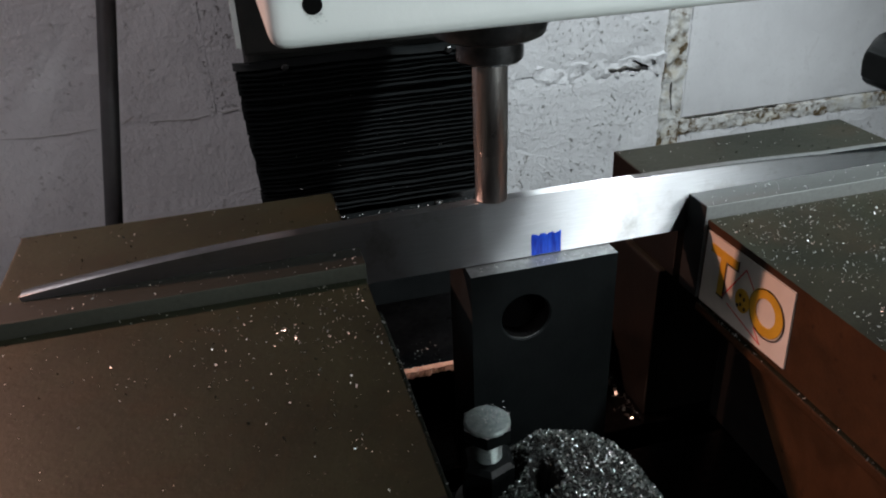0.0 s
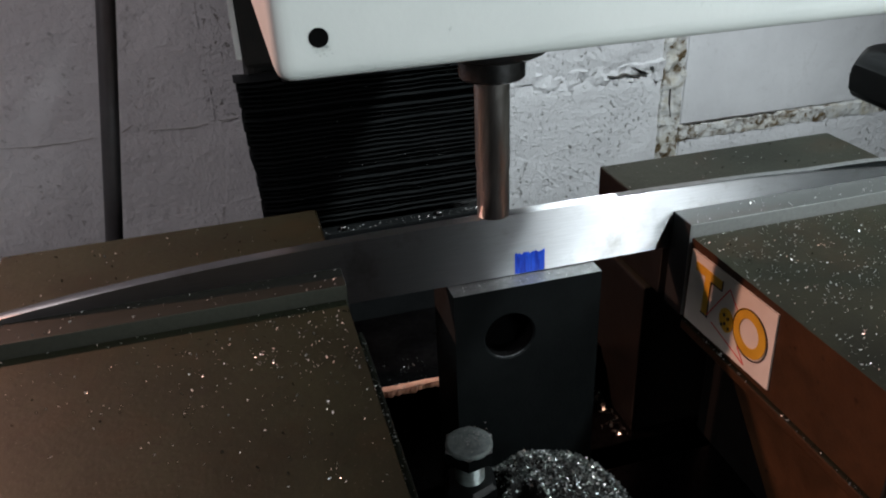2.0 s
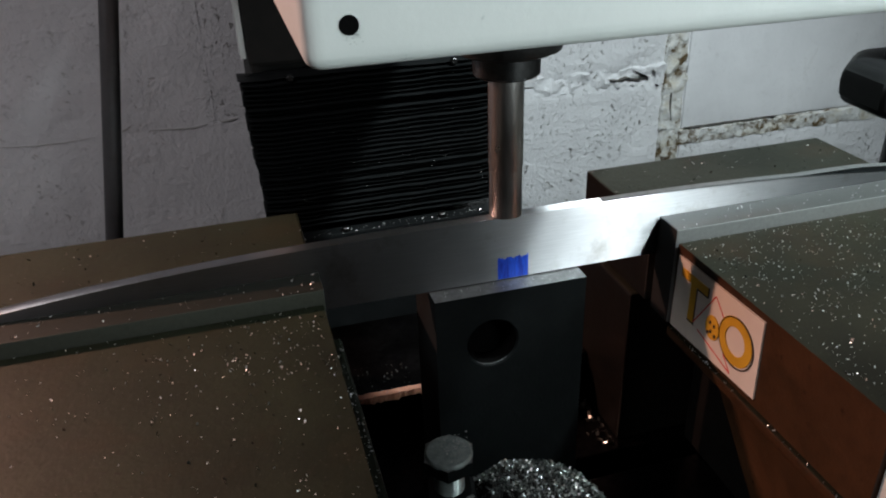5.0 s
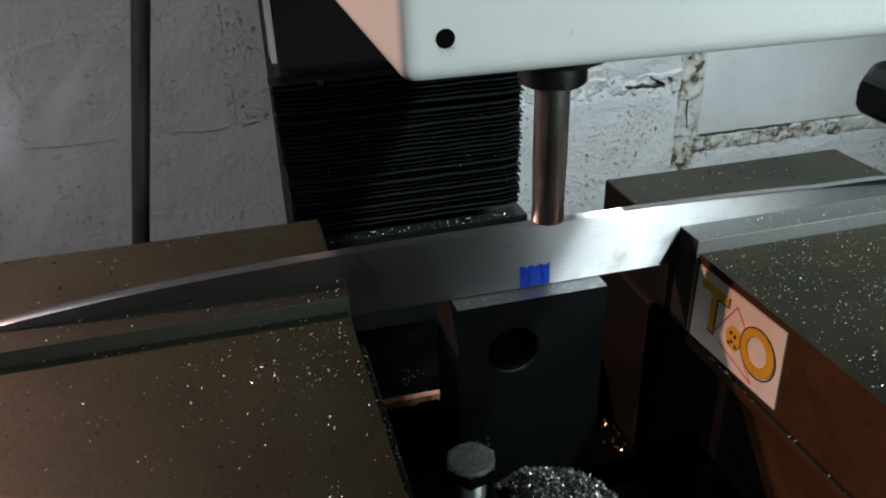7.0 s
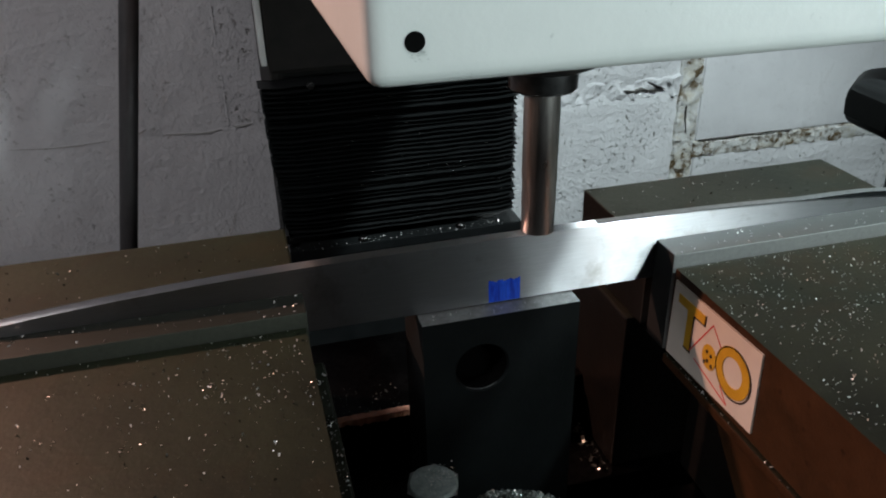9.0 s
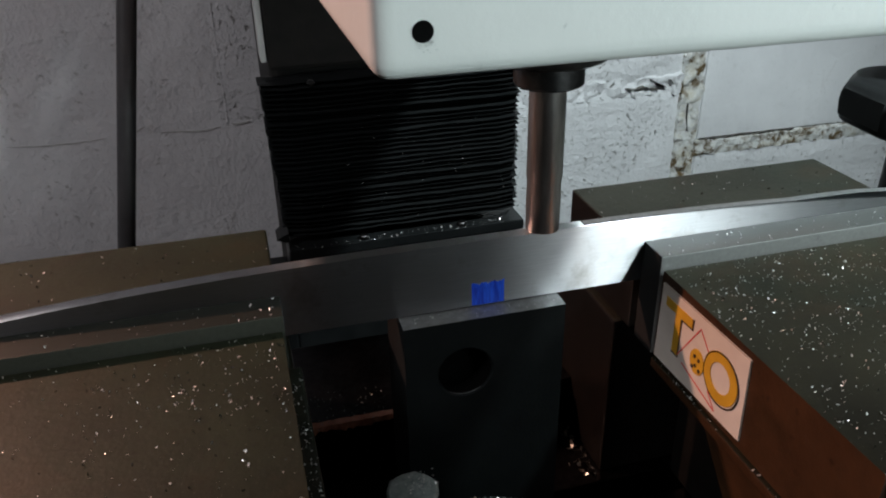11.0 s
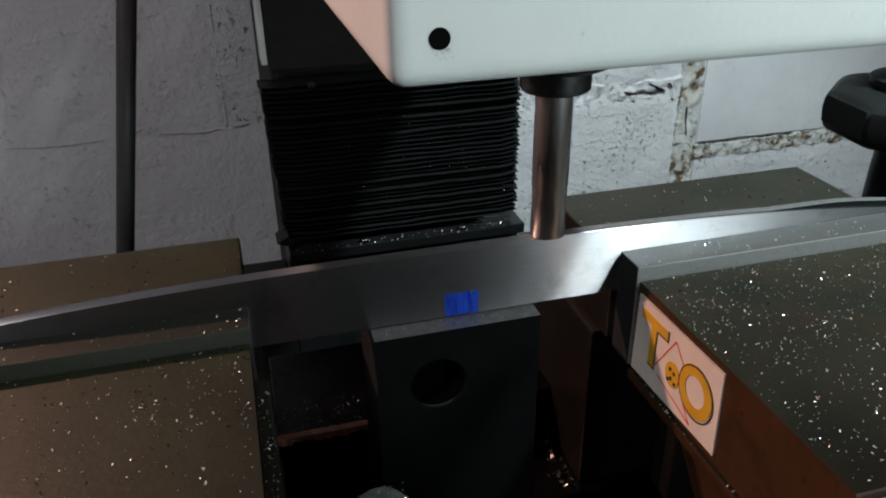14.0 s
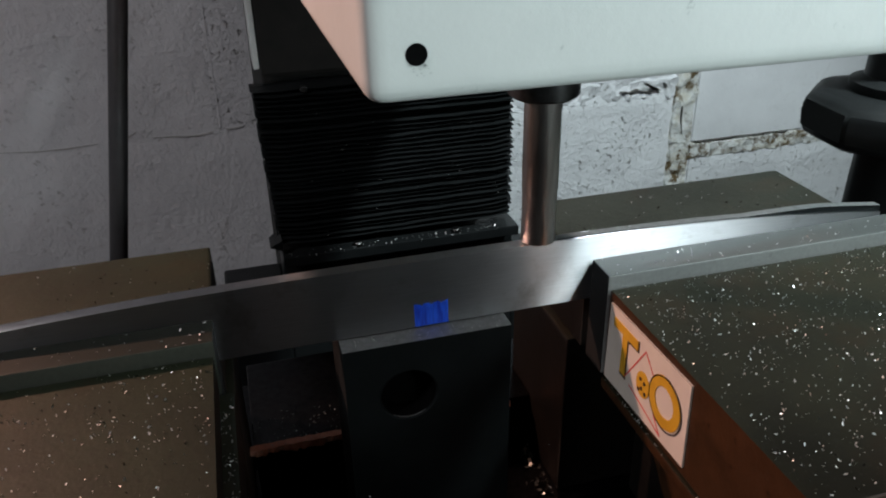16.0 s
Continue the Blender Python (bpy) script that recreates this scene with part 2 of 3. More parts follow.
# red edge painted brighter, so its colour holds the warm bulb's light
EDGE = paint("chipped_red_warm_lit", (0.48, 0.19, 0.12), (0.70, 0.35, 0.24), 0.6, 190, 0.0008, (0.05, 0.025, 0.018), 0.9)


# ---- mesh helpers ----
def finish(name, bm, material, smooth=False):
    me = bpy.data.meshes.new(name)
    bmesh.ops.recalc_face_normals(bm, faces=bm.faces)
    if smooth:
        for f in bm.faces:
            f.smooth = True
        for e in bm.edges:
            if len(e.link_faces) == 2 and e.calc_face_angle(0) > 0.6:
                e.smooth = False
    bm.to_mesh(me)
    bm.free()
    me.materials.append(material)
    return me


def thing(name, x, y, z, label, category, group="", kind=""):
    ob = new(name)
    ob.empty_display_size = 0.02
    ob.location = (x, y, z)
    return tagged(ob, label, category, group, kind)


def part(name, bm, material, parent, label="", smooth=False):
    ob = new(name, finish(name, bm, material, smooth))
    ob.parent = parent
    return tagged(ob, label)


def solid(name, bm, material, label, category, kind="", smooth=False):
    return tagged(new(name, finish(name, bm, material, smooth)), label, category, "", kind)


def box(bm, x0, x1, y0, y1, z0, z1, bevel=0.0, segments=2):
    made = bmesh.ops.create_cube(bm, size=1.0)["verts"]
    for v in made:
        v.co = Vector((x0 + (v.co.x + 0.5) * (x1 - x0), y0 + (v.co.y + 0.5) * (y1 - y0), z0 + (v.co.z + 0.5) * (z1 - z0)))
    if bevel:
        edges = list({e for v in made for e in v.link_edges})
        bmesh.ops.bevel(bm, geom=edges, offset=bevel, segments=segments, profile=0.6, affect="EDGES")
    return bm


def lathe(bm, profile, x=0.0, y=0.0, sides=48, lobes=0, depth=0.0, turn=0.0):
    """A turned solid round z from rows of radius and height; lobes and depth make its rim wavy."""
    rings = []
    for r, z in profile:
        ring = []
        for i in range(sides):
            a = 2 * math.pi * i / sides + turn
            rr = r * (1 + depth * math.cos(lobes * a)) if lobes else r
            ring.append(bm.verts.new((x + rr * math.cos(a), y + rr * math.sin(a), z)))
        rings.append(ring)
    for a, b in zip(rings, rings[1:]):
        for i in range(sides):
            bm.faces.new((a[i], a[(i + 1) % sides], b[(i + 1) % sides], b[i]))
    bm.faces.new(rings[0][::-1])
    bm.faces.new(rings[-1])
    return bm


def prism(bm, outline, axis, lo, hi):
    """An outline of 2D points pushed along an axis: 'x' takes (y, z), 'y' takes (x, z), 'z' takes (x, y)."""
    def at(p, d):
        return {"x": (d, p[0], p[1]), "y": (p[0], d, p[1]), "z": (p[0], p[1], d)}[axis]
    a = [bm.verts.new(at(p, lo)) for p in outline]
    b = [bm.verts.new(at(p, hi)) for p in outline]
    for i in range(len(a)):
        j = (i + 1) % len(a)
        bm.faces.new((a[i], a[j], b[j], b[i]))
    bm.faces.new(a[::-1])
    bm.faces.new(b)
    return bm


def chips(bm, count, place, lo, hi, rng):
    """Curled slivers of cut metal, each two bent quads, laid by place(rng) -> x, y, z."""
    for _ in range(count):
        x, y, z = place(rng)
        l, w = rng.uniform(lo, hi), rng.uniform(lo, hi) * 0.45
        m = pose(x, y, z + w * 0.5, rng.uniform(-60, 60), rng.uniform(-60, 60), rng.uniform(0, 360))
        rows = []
        for k in range(3):
            c = 0.5 * l * (0.0 if k == 1 else 0.28)
            rows.append([bm.verts.new(m @ Vector(((k - 1) * l / 2, s * w / 2, c + 0.0001 * s))) for s in (-1, 1)])
        for a, b in zip(rows, rows[1:]):
            bm.faces.new((a[0], a[1], b[1], b[0]))


# ---- the room ----
WALL_Y = 0.6824
FLOOR_Z, CEIL_Z = -1.05, 1.45
solid("floor", box(bmesh.new(), -2.2, 2.2, -2.6, 1.0, FLOOR_Z - 0.1, FLOOR_Z), FLOORM, "grey concrete workshop floor", "floor", "structure")
solid("ceiling", box(bmesh.new(), -2.2, 2.2, -2.6, 1.0, CEIL_Z, CEIL_Z + 0.1), PLASTER, "plain pale workshop ceiling", "ceiling", "structure")
solid("wall_south", box(bmesh.new(), -2.2, 2.2, -2.6, -2.5, FLOOR_Z, CEIL_Z), PLASTER, "plain painted workshop wall", "wall", "structure")
solid("wall_west", box(bmesh.new(), -2.2, -2.1, -2.5, 0.9, FLOOR_Z, CEIL_Z), PLASTER, "plain painted workshop wall", "wall", "structure")
solid("wall_east", box(bmesh.new(), 2.1, 2.2, -2.5, 0.9, FLOOR_Z, CEIL_Z), PLASTER, "plain painted workshop wall", "wall", "structure")
wall = solid("wall_north", box(bmesh.new(), -2.1, 2.1, WALL_Y + 0.0045, 0.9, FLOOR_Z, CEIL_Z), MORTAR_L,
             "white painted blockwork wall with stained mortar", "wall", "structure")


def block_mesh(name, w, h, rough, material, seed, fall=0.004):
    """One face of a painted block: a cushion with an uneven skin, 30 mm deep."""
    rng = random.Random(seed)
    bm = bmesh.new()
    nx, nz = max(4, int(w / 0.016)), max(4, int(h / 0.016))
    grid = []
    for j in range(nz + 1):
        row = []
        for i in range(nx + 1):
            u, v = i / nx, j / nz
            edge = min(u * w, (1 - u) * w, v * h, (1 - v) * h)
            d = rough * min(1.0, edge / 0.012) * noise.noise(Vector((u * w * 30 + seed, v * h * 30, seed * 3.1)))
            jit = 0.001 if edge > 0.004 else 0.0
            d += fall * max(0.0, 1 - edge / 0.010) ** 2
            row.append(bm.verts.new(((u - 0.5) * w + rng.uniform(-1, 1) * jit, d, (v - 0.5) * h + rng.uniform(-1, 1) * jit)))
        grid.append(row)
    for j in range(nz):
        for i in range(nx):
            bm.faces.new((grid[j][i], grid[j][i + 1], grid[j + 1][i + 1], grid[j + 1][i]))
    rim = grid[0] + [r[-1] for r in grid[1:]] + grid[-1][-2::-1] + [r[0] for r in grid[-2:0:-1]]
    back = [bm.verts.new((v.co.x, 0.03, v.co.z)) for v in rim]
    for i in range(len(rim)):
        bm.faces.new((rim[i - 1], rim[i], back[i], back[i - 1]))
    return finish(name, bm, material, True)


def mortar_strip(x0, x1, z0, z1, seed, proud=0.004, lump=0.005, paint_of=None):
    """A lumpy, stained smear of mortar between blocks."""
    paint_of = paint_of or MORTAR
    bm = bmesh.new()
    nx, nz = max(3, int((x1 - x0) / 0.004)), max(3, int((z1 - z0) / 0.004))
    rows = []
    for j in range(nz + 1):
        row = []
        for i in range(nx + 1):
            x, z = x0 + (x1 - x0) * i / nx, z0 + (z1 - z0) * j / nz
            d = lump * noise.fractal(Vector((x * 55, z * 55, seed)), 0.7, 2.1, 4) - proud
            if i in (0, nx) or j in (0, nz):
                d = 0.008
            x += 0.004 * noise.noise(Vector((x * 60, z * 60, seed + 5)))
            z += 0.004 * noise.noise(Vector((x * 60, z * 60, seed + 9)))
            row.append(bm.verts.new((x, WALL_Y + d, z)))
        rows.append(row)
    for a, b in zip(rows, rows[1:]):
        for i in range(nx):
            bm.faces.new((a[i], a[i + 1], b[i + 1], b[i]))
    part("mortar", bm, paint_of, wall, "rough stained mortar joint", True)


def crack(points, width, material=None, proud=0.0045):
    """A dark open crack in the painted mortar; one run paints a block's shadow line."""
    up = [(x, z + width * (0.5 if 0 < k < len(points) - 1 else 0.08)) for k, (x, z) in enumerate(points)]
    low = [(x + 0.0006, z - width * (0.5 if 0 < k < len(points) - 1 else 0.08)) for k, (x, z) in enumerate(points)]
    part("crack", prism(bmesh.new(), up + low[::-1], "y", WALL_Y - proud, WALL_Y + 0.004), material or CRACKM, wall, "dark crack or shadow line")


def lay_blocks():
    """West of the straight joint the courses run at one level, east of it at another."""
    def put(me, x, z):
        ob = new("block", me)
        ob.parent = wall
        ob.location = (x, WALL_Y, z)
    left = [block_mesh("block", 0.4354, 0.2254, 0.0012, WALL_L, k, 0.0003) for k in (1, 2, 3)]
    lower = [block_mesh("block", 0.4354, 0.2254, 0.0024, WALL_R, k, 0.0006) for k in (5, 6)]
    for c in range(-4, 7):
        z = -0.126 + 0.225 * c + 0.1125
        shift = 0.0 if c % 2 == 0 else 0.2175
        for k in range(-5, 2):
            x0 = -0.102 + 0.435 * k + shift
            x1 = x0 + 0.43
            if x1 <= 0.53:
                put((lower if x0 > -0.11 else left)[(k + c) % 2], x0 + 0.2175, z)
            elif x0 < 0.5:
                put(block_mesh("block", 0.530 - x0, 0.2195, 0.0026, WALL_R, 11 + c, 0.004), (x0 + 0.530) / 2, z)
    rough = [block_mesh("block", 0.434, 0.200, 0.0024, WALL_R, k, 0.0014) for k in (17, 18)]
    right = [block_mesh("block", 0.434, 0.200, 0.0006, WALL_S, k, 0.0016) for k in (7, 8)]
    for c in range(-4, 7):
        z = -0.215 + 0.225 * c + 0.100
        for k in range(0, 4):
            put((rough if c < 0 else right)[(k + c) % 2], 0.566 + 0.217 + 0.436 * k, z)
        mortar_strip(0.560, 1.30, -0.245 + 0.225 * c, -0.2165 + 0.225 * c, 3 + c, 0.0005, 0.0032)
        mortar_strip(0.12, 0.535, -0.146 + 0.225 * c, -0.112 + 0.225 * c, 40 + c, -0.001, 0.006, WALL_R)
    mortar_strip(0.525, 0.566, -0.55, 0.40, 77, 0.0005, 0.0045)
    crack([(0.440, -0.1285), (0.455, -0.1300), (0.468, -0.1275), (0.478, -0.1310), (0.490, -0.1320)], 0.0009)
    crack([(0.4760, -0.1180), (0.4830, -0.1215), (0.4890, -0.1290), (0.4960, -0.1275), (0.5030, -0.1310)], 0.0010)
    crack([(0.5060, -0.1200), (0.5090, -0.1225), (0.5120, -0.1275)], 0.0014)
    crack([(0.5400, -0.1580), (0.5405, -0.1800), (0.5440, -0.2000)], 0.0018)
    # this thin dark strip paints the shadow line under the east block
    crack([(0.5700, -0.2160), (0.5900, -0.2150), (0.6150, -0.2158), (0.6400, -0.2147), (0.6700, -0.2156), (0.6950, -0.2149), (0.7300, -0.2155)], 0.0008, CRACKM, 0.0012)
    crack([(-0.345, -0.1250), (-0.307, -0.1281), (-0.270, -0.1283), (-0.237, -0.1260)], 0.0014, PAINTED, 0.0006)
    crack([(-0.207, -0.1237), (-0.199, -0.1200), (-0.192, -0.1160)], 0.0020, PAINTED, 0.0008)
    crack([(-0.175, -0.1255), (-0.151, -0.1266), (-0.135, -0.1280), (-0.121, -0.1283), (-0.105, -0.1255)], 0.0016, PAINTED, 0.0009)
    crack([(-0.092, -0.1220), (-0.088, -0.1245), (-0.078, -0.1240), (-0.0685, -0.1219)], 0.0018, PAINTED, 0.0012)
    part("joint_ridge", prism(bmesh.new(), [(-0.0972, WALL_Y + 0.004), (-0.0964, WALL_Y - 0.0004), (-0.0948, WALL_Y - 0.0006), (-0.0938, WALL_Y + 0.004)], "z", -0.1213, 0.40), WALL_L, wall, "painted-over straight joint")


# ---- a leaning rod before the wall ----
def wall_rod():
    foot, top = Vector((-0.2617, 0.38, -0.5)), Vector((-0.0968, 0.38, 0.35))
    d = (top - foot)
    rod = thing("steel_rod", *foot, "dark grey steel rod leaning before the white wall", "rod")
    rod.rotation_euler = d.to_track_quat("Z", "Y").to_euler()
    part("shaft", lathe(bmesh.new(), [(0.0070, -0.54), (0.0075, -0.53), (0.0075, d.length), (0.0065, d.length + 0.002)], sides=28), POLE, rod, smooth=True)


# ---- milling machine: column, way cover, head ----
def column():
    ob = thing("machine_column", 0.035, 0.40, -0.20, "dark iron column of a milling machine", "milling machine")
    o = ob.location

    def b(x0, x1, y0, y1, z0, z1, bev):
        return box(bmesh.new(), x0 - o.x, x1 - o.x, y0 - o.y, y1 - o.y, z0 - o.z, z1 - o.z, bev)
    part("casting", b(-0.052, 0.125, 0.335, 0.60, -1.0, 1.0, 0.006), IRON, ob)
    part("slide_plate", b(-0.0535, 0.127, 0.298, 0.332, 0.034, 0.9, 0.003), IRON, ob, "dark slide plate above the way cover")
    part("edge_strip", b(-0.0585, -0.0542, 0.300, 0.330, 0.040, 0.9, 0.001), HEADP, ob, "pale painted edge strip")
    part("base", b(-0.0555, 0.139, 0.292, 0.334, -0.60, -0.110, 0.002), RUBBER, ob, "black oily machine base")
    part("base_wing", b(-0.1035, -0.0560, 0.292, 0.334, -0.60, -0.1345, 0.002), RUBBER, ob, "black oily machine base")
    # east wing is added to keep the lit wall from showing under the bar
    part("base_wing", b(0.1395, 0.45, 0.294, 0.334, -0.60, -0.140, 0.002), RUBBER, ob, "black oily machine base")
    for x in (-0.0263, 0.099):
        m = lathe(bmesh.new(), [(0.0030, 0), (0.0030, 0.003), (0.002, 0.0035)], sides=6)
        bmesh.ops.transform(m, matrix=pose(x - o.x, 0.281 - o.y, 0.0285 - o.z, 90), verts=m.verts)
        part("screw", m, COLLET, ob)


def way_cover():
    """A concertina of black rubber folds that hangs before the column."""
    ob = thing("way_cover", 0.035, 0.30, -0.10, "black pleated rubber way cover dusted with chips", "machine cover")
    o = ob.location
    top, low, n = 0.030, -0.094, 33
    rng = random.Random(4)
    for i in range(n):
        z0 = low + (top - low) * i / n
        h = (top - low) / n
        sag = [0.0011 * noise.noise(Vector((k * 0.7, i * 0.45, 0))) for k in range(13)]
        w0, w1 = -0.0565 + rng.uniform(-0.0012, 0.0008) - 0.0060 * (i / n), 0.1345 + rng.uniform(-0.0012, 0.0012)
        deep = rng.uniform(-0.0016, 0.0014)
        bm = bmesh.new()
        cut = ((0.292, 0.0), (0.2825 + deep, 0.36), (0.2800 + deep, 0.50), (0.2825 + deep, 0.64), (0.292, 1.0), (0.2985, 1.0), (0.2985, 0.0))
        rows = []
        for k in range(13):
            x = w0 + (w1 - w0) * k / 12
            pinch = 0.0 if 0 < k < 12 else 0.004
            rows.append([bm.verts.new((x - o.x, y + (pinch if y < 0.3 else 0) - o.y, z0 + h * v + sag[k] - o.z)) for y, v in cut])
        for a, b in zip(rows, rows[1:]):
            for j in range(len(cut)):
                bm.faces.new((a[j], a[(j + 1) % len(cut)], b[(j + 1) % len(cut)], b[j]))
        bm.faces.new(rows[0]), bm.faces.new(rows[-1][::-1])
        part("pleat", bm, RUBBER, ob)
    part("bottom_strip", box(bmesh.new(), -0.0555 - o.x, 0.137 - o.x, 0.2715 - o.y, 0.30 - o.y, -0.108 - o.z, -0.0995 - o.z, 0.001), RUBBER, ob, "black clamping strip")
    tab = prism(bmesh.new(), [(-0.0640 - o.x, -0.0915 - o.z), (-0.0545 - o.x, -0.0950 - o.z), (-0.0545 - o.x, -0.0865 - o.z), (-0.0605 - o.x, -0.0890 - o.z)], "y", 0.276 - o.y, 0.296 - o.y)
    part("tab", tab, RUBBER, ob, "torn rubber tab")
    for x in (0.0035, 0.0845):
        part("screw", lathe(bmesh.new(), [(0.0036, -0.0995 - o.z), (0.0036, -0.0965 - o.z), (0.0030, -0.0957 - o.z)], x - o.x, 0.276 - o.y, 16), COLLET, ob, smooth=True)
    bm = bmesh.new()
    chips(bm, 90, lambda r: (r.uniform(-0.05, 0.12) - o.x, r.uniform(0.27, 0.279) - o.y, -0.0993 - o.z), 0.0006, 0.0022, random.Random(8))
    tagged(part("swarf", bm, CHIP, ob, "bright chips on the strip"), kind="stuff")
    bm = bmesh.new()
    chips(bm, 130, lambda r: (r.uniform(-0.03, 0.125) - o.x, 0.2795 - o.y, r.uniform(-0.09, 0.02) - o.z), 0.0003, 0.0008, random.Random(9))
    tagged(part("dust", bm, CHIP, ob, "bright dust on the folds"), kind="stuff")


def head():
    ob = thing("milling_head", 0.035, 0.0, 0.14, "pale grey-green enamelled milling head with a blind hole", "milling machine")
    o = ob.location
    x0, x1, y0, z0 = -0.0527, 0.118, -0.1395, 0.1402
    bm = bmesh.new()
    box(bm, x0 - o.x, x1 - o.x, y0 - o.y, 0.29 - o.y, z0 - o.z, 0.62 - o.z, 0.0045, 5)
    part("casting", bm, HEADP, ob, smooth=True)
    # flat black disc paints the shade inside the screw hole
    ring = lathe(bmesh.new(), [(0.0020, 0), (0.0019, 0.0002)], sides=32)
    bmesh.ops.transform(ring, matrix=pose(-0.0433 - o.x, y0 - 0.0001 - o.y, 0.1492 - o.z, 90), verts=ring.verts)
    part("hole", ring, HOLE_SHADE, ob, "flat black disc for the screw hole's shade")
    rng = random.Random(12)
    bm = bmesh.new()
    for _ in range(34):
        cx, cz, r = rng.gauss(0.0002, 0.0009), -0.0016 - abs(rng.gauss(0, 0.0011)), rng.uniform(0.00008, 0.00028)
        bm.faces.new([bm.verts.new((-0.0433 + cx + r * math.cos(a) - o.x, y0 - 0.0002 - o.y, 0.1492 + cz + r * 0.7 * math.sin(a) - o.z)) for a in (0.0, 1.1, 2.2, 3.2, 4.3, 5.3)])
    part("scuff", bm, SMUDGE, ob, "grey scuffed paint under the hole")


def spindle():
    ob = thing("spindle", 0.0411, 0.0035, 0.0318, "turning steel end mill in a dark collet chuck", "milling cutter")
    part("chuck", lathe(bmesh.new(), [(0.0195, 0.0722), (0.0224, 0.0736), (0.0237, 0.0775), (0.0240, 0.1085)], sides=48), COLLET, ob, smooth=True)
    part("nut", lathe(bmesh.new(), [(0.0130, 0.0626), (0.0139, 0.0636), (0.0140, 0.0705), (0.0140, 0.0728)], sides=48, lobes=6, depth=0.012), COLLET, ob, smooth=True)
    part("shank", lathe(bmesh.new(), [(0.0072, 0.022), (0.0075, 0.024), (0.0075, 0.0640)], sides=40), SHANK, ob, smooth=True)
    bm = bmesh.new()
    rings = []
    for k in range(25):
        z = 0.0225 * k / 24
        ring = []
        for i in range(48):
            a = 2 * math.pi * i / 48
            f = 0.5 + 0.5 * math.cos(4 * (a - z * 75))
            ring.append(bm.verts.new((0.0073 * (0.98 + 0.02 * f) * math.cos(a), 0.0073 * (0.98 + 0.02 * f) * math.sin(a), z)))
        rings.append(ring)
    for a, b in zip(rings, rings[1:]):
        for i in range(48):
            bm.faces.new((a[i], a[(i + 1) % 48], b[(i + 1) % 48], b[i]))
    bm.faces.new(rings[0][::-1]), bm.faces.new(rings[-1])
    part("cutting_end", bm, SHANK, ob, "fluted cutting end", True)
    return ob


# ---- on the moving table ----
RIDERS = []
TABLE_Z = -0.130


def rides(ob):
    RIDERS.append(ob)
    return ob


def table():
    ob = rides(thing("machine_table", 0.06, 0.0, TABLE_Z, "dark oily cast iron machine table with slots", "machine table"))
    o = ob.location
    for y0, y1 in ((-0.16, -0.095), (-0.079, -0.008), (0.008, 0.079), (0.095, 0.16)):
        part("top_strip", box(bmesh.new(), -0.42 - o.x, 0.56 - o.x, y0, y1, -0.03, 0.0, 0.001), OILED, ob)
    part("bed", box(bmesh.new(), -0.42 - o.x, 0.56 - o.x, -0.16, 0.16, -0.07, -0.0305), OILED, ob)
    part("saddle", box(bmesh.new(), -0.30 - o.x, 0.40 - o.x, -0.15, 0.15, FLOOR_Z - TABLE_Z, -0.0705), IRON, ob)
    plate = rides(thing("packing_plate", 0.06, 0.09, TABLE_Z, "dark oily steel packing plate with a chipped red edge", "steel plate"))
    p = plate.location
    part("plate", box(bmesh.new(), -0.0165 - p.x, 0.137 - p.x, 0.0590 - p.y, 0.135 - p.y, 0.0, 0.0325, 0.0006), OILED, plate)
    bm = bmesh.new()
    rng = random.Random(3)
    pts = [(-0.019 + 0.144 * k / 72, 0.0325 - rng.uniform(0.0022, 0.0042)) for k in range(73)]
    low = [bm.verts.new((x - p.x, 0.0556 + rng.uniform(-0.0012, 0.0012) - p.y, z)) for x, z in pts]
    top = [bm.verts.new((x - p.x, 0.0565 + rng.uniform(-0.0004, 0.0004) - p.y, 0.0326)) for x, z in pts]
    rear = [bm.verts.new((x - p.x, 0.0602 + rng.uniform(-0.0004, 0.0004) - p.y, 0.0330)) for x, z in pts]
    for a, b in ((low, top), (top, rear)):
        for k in range(72):
            bm.faces.new((a[k], a[k + 1], b[k + 1], b[k]))
    part("edge", bm, EDGE, plate, "chipped red edge with warm lamplight in its colour")
    bm = bmesh.new()
    chips(bm, 70, lambda r: (r.uniform(-0.016, 0.03) - p.x, r.uniform(0.0605, 0.085) - p.y, 0.0328), 0.0004, 0.0013, rng)
    chips(bm, 30, lambda r: (r.uniform(-0.016, 0.03) - p.x, r.uniform(0.0535, 0.0585) - p.y, 0.0326), 0.0004, 0.0014, rng)
    tagged(part("swarf", bm, CURL, plate, "bright chips on the plate"), kind="stuff")


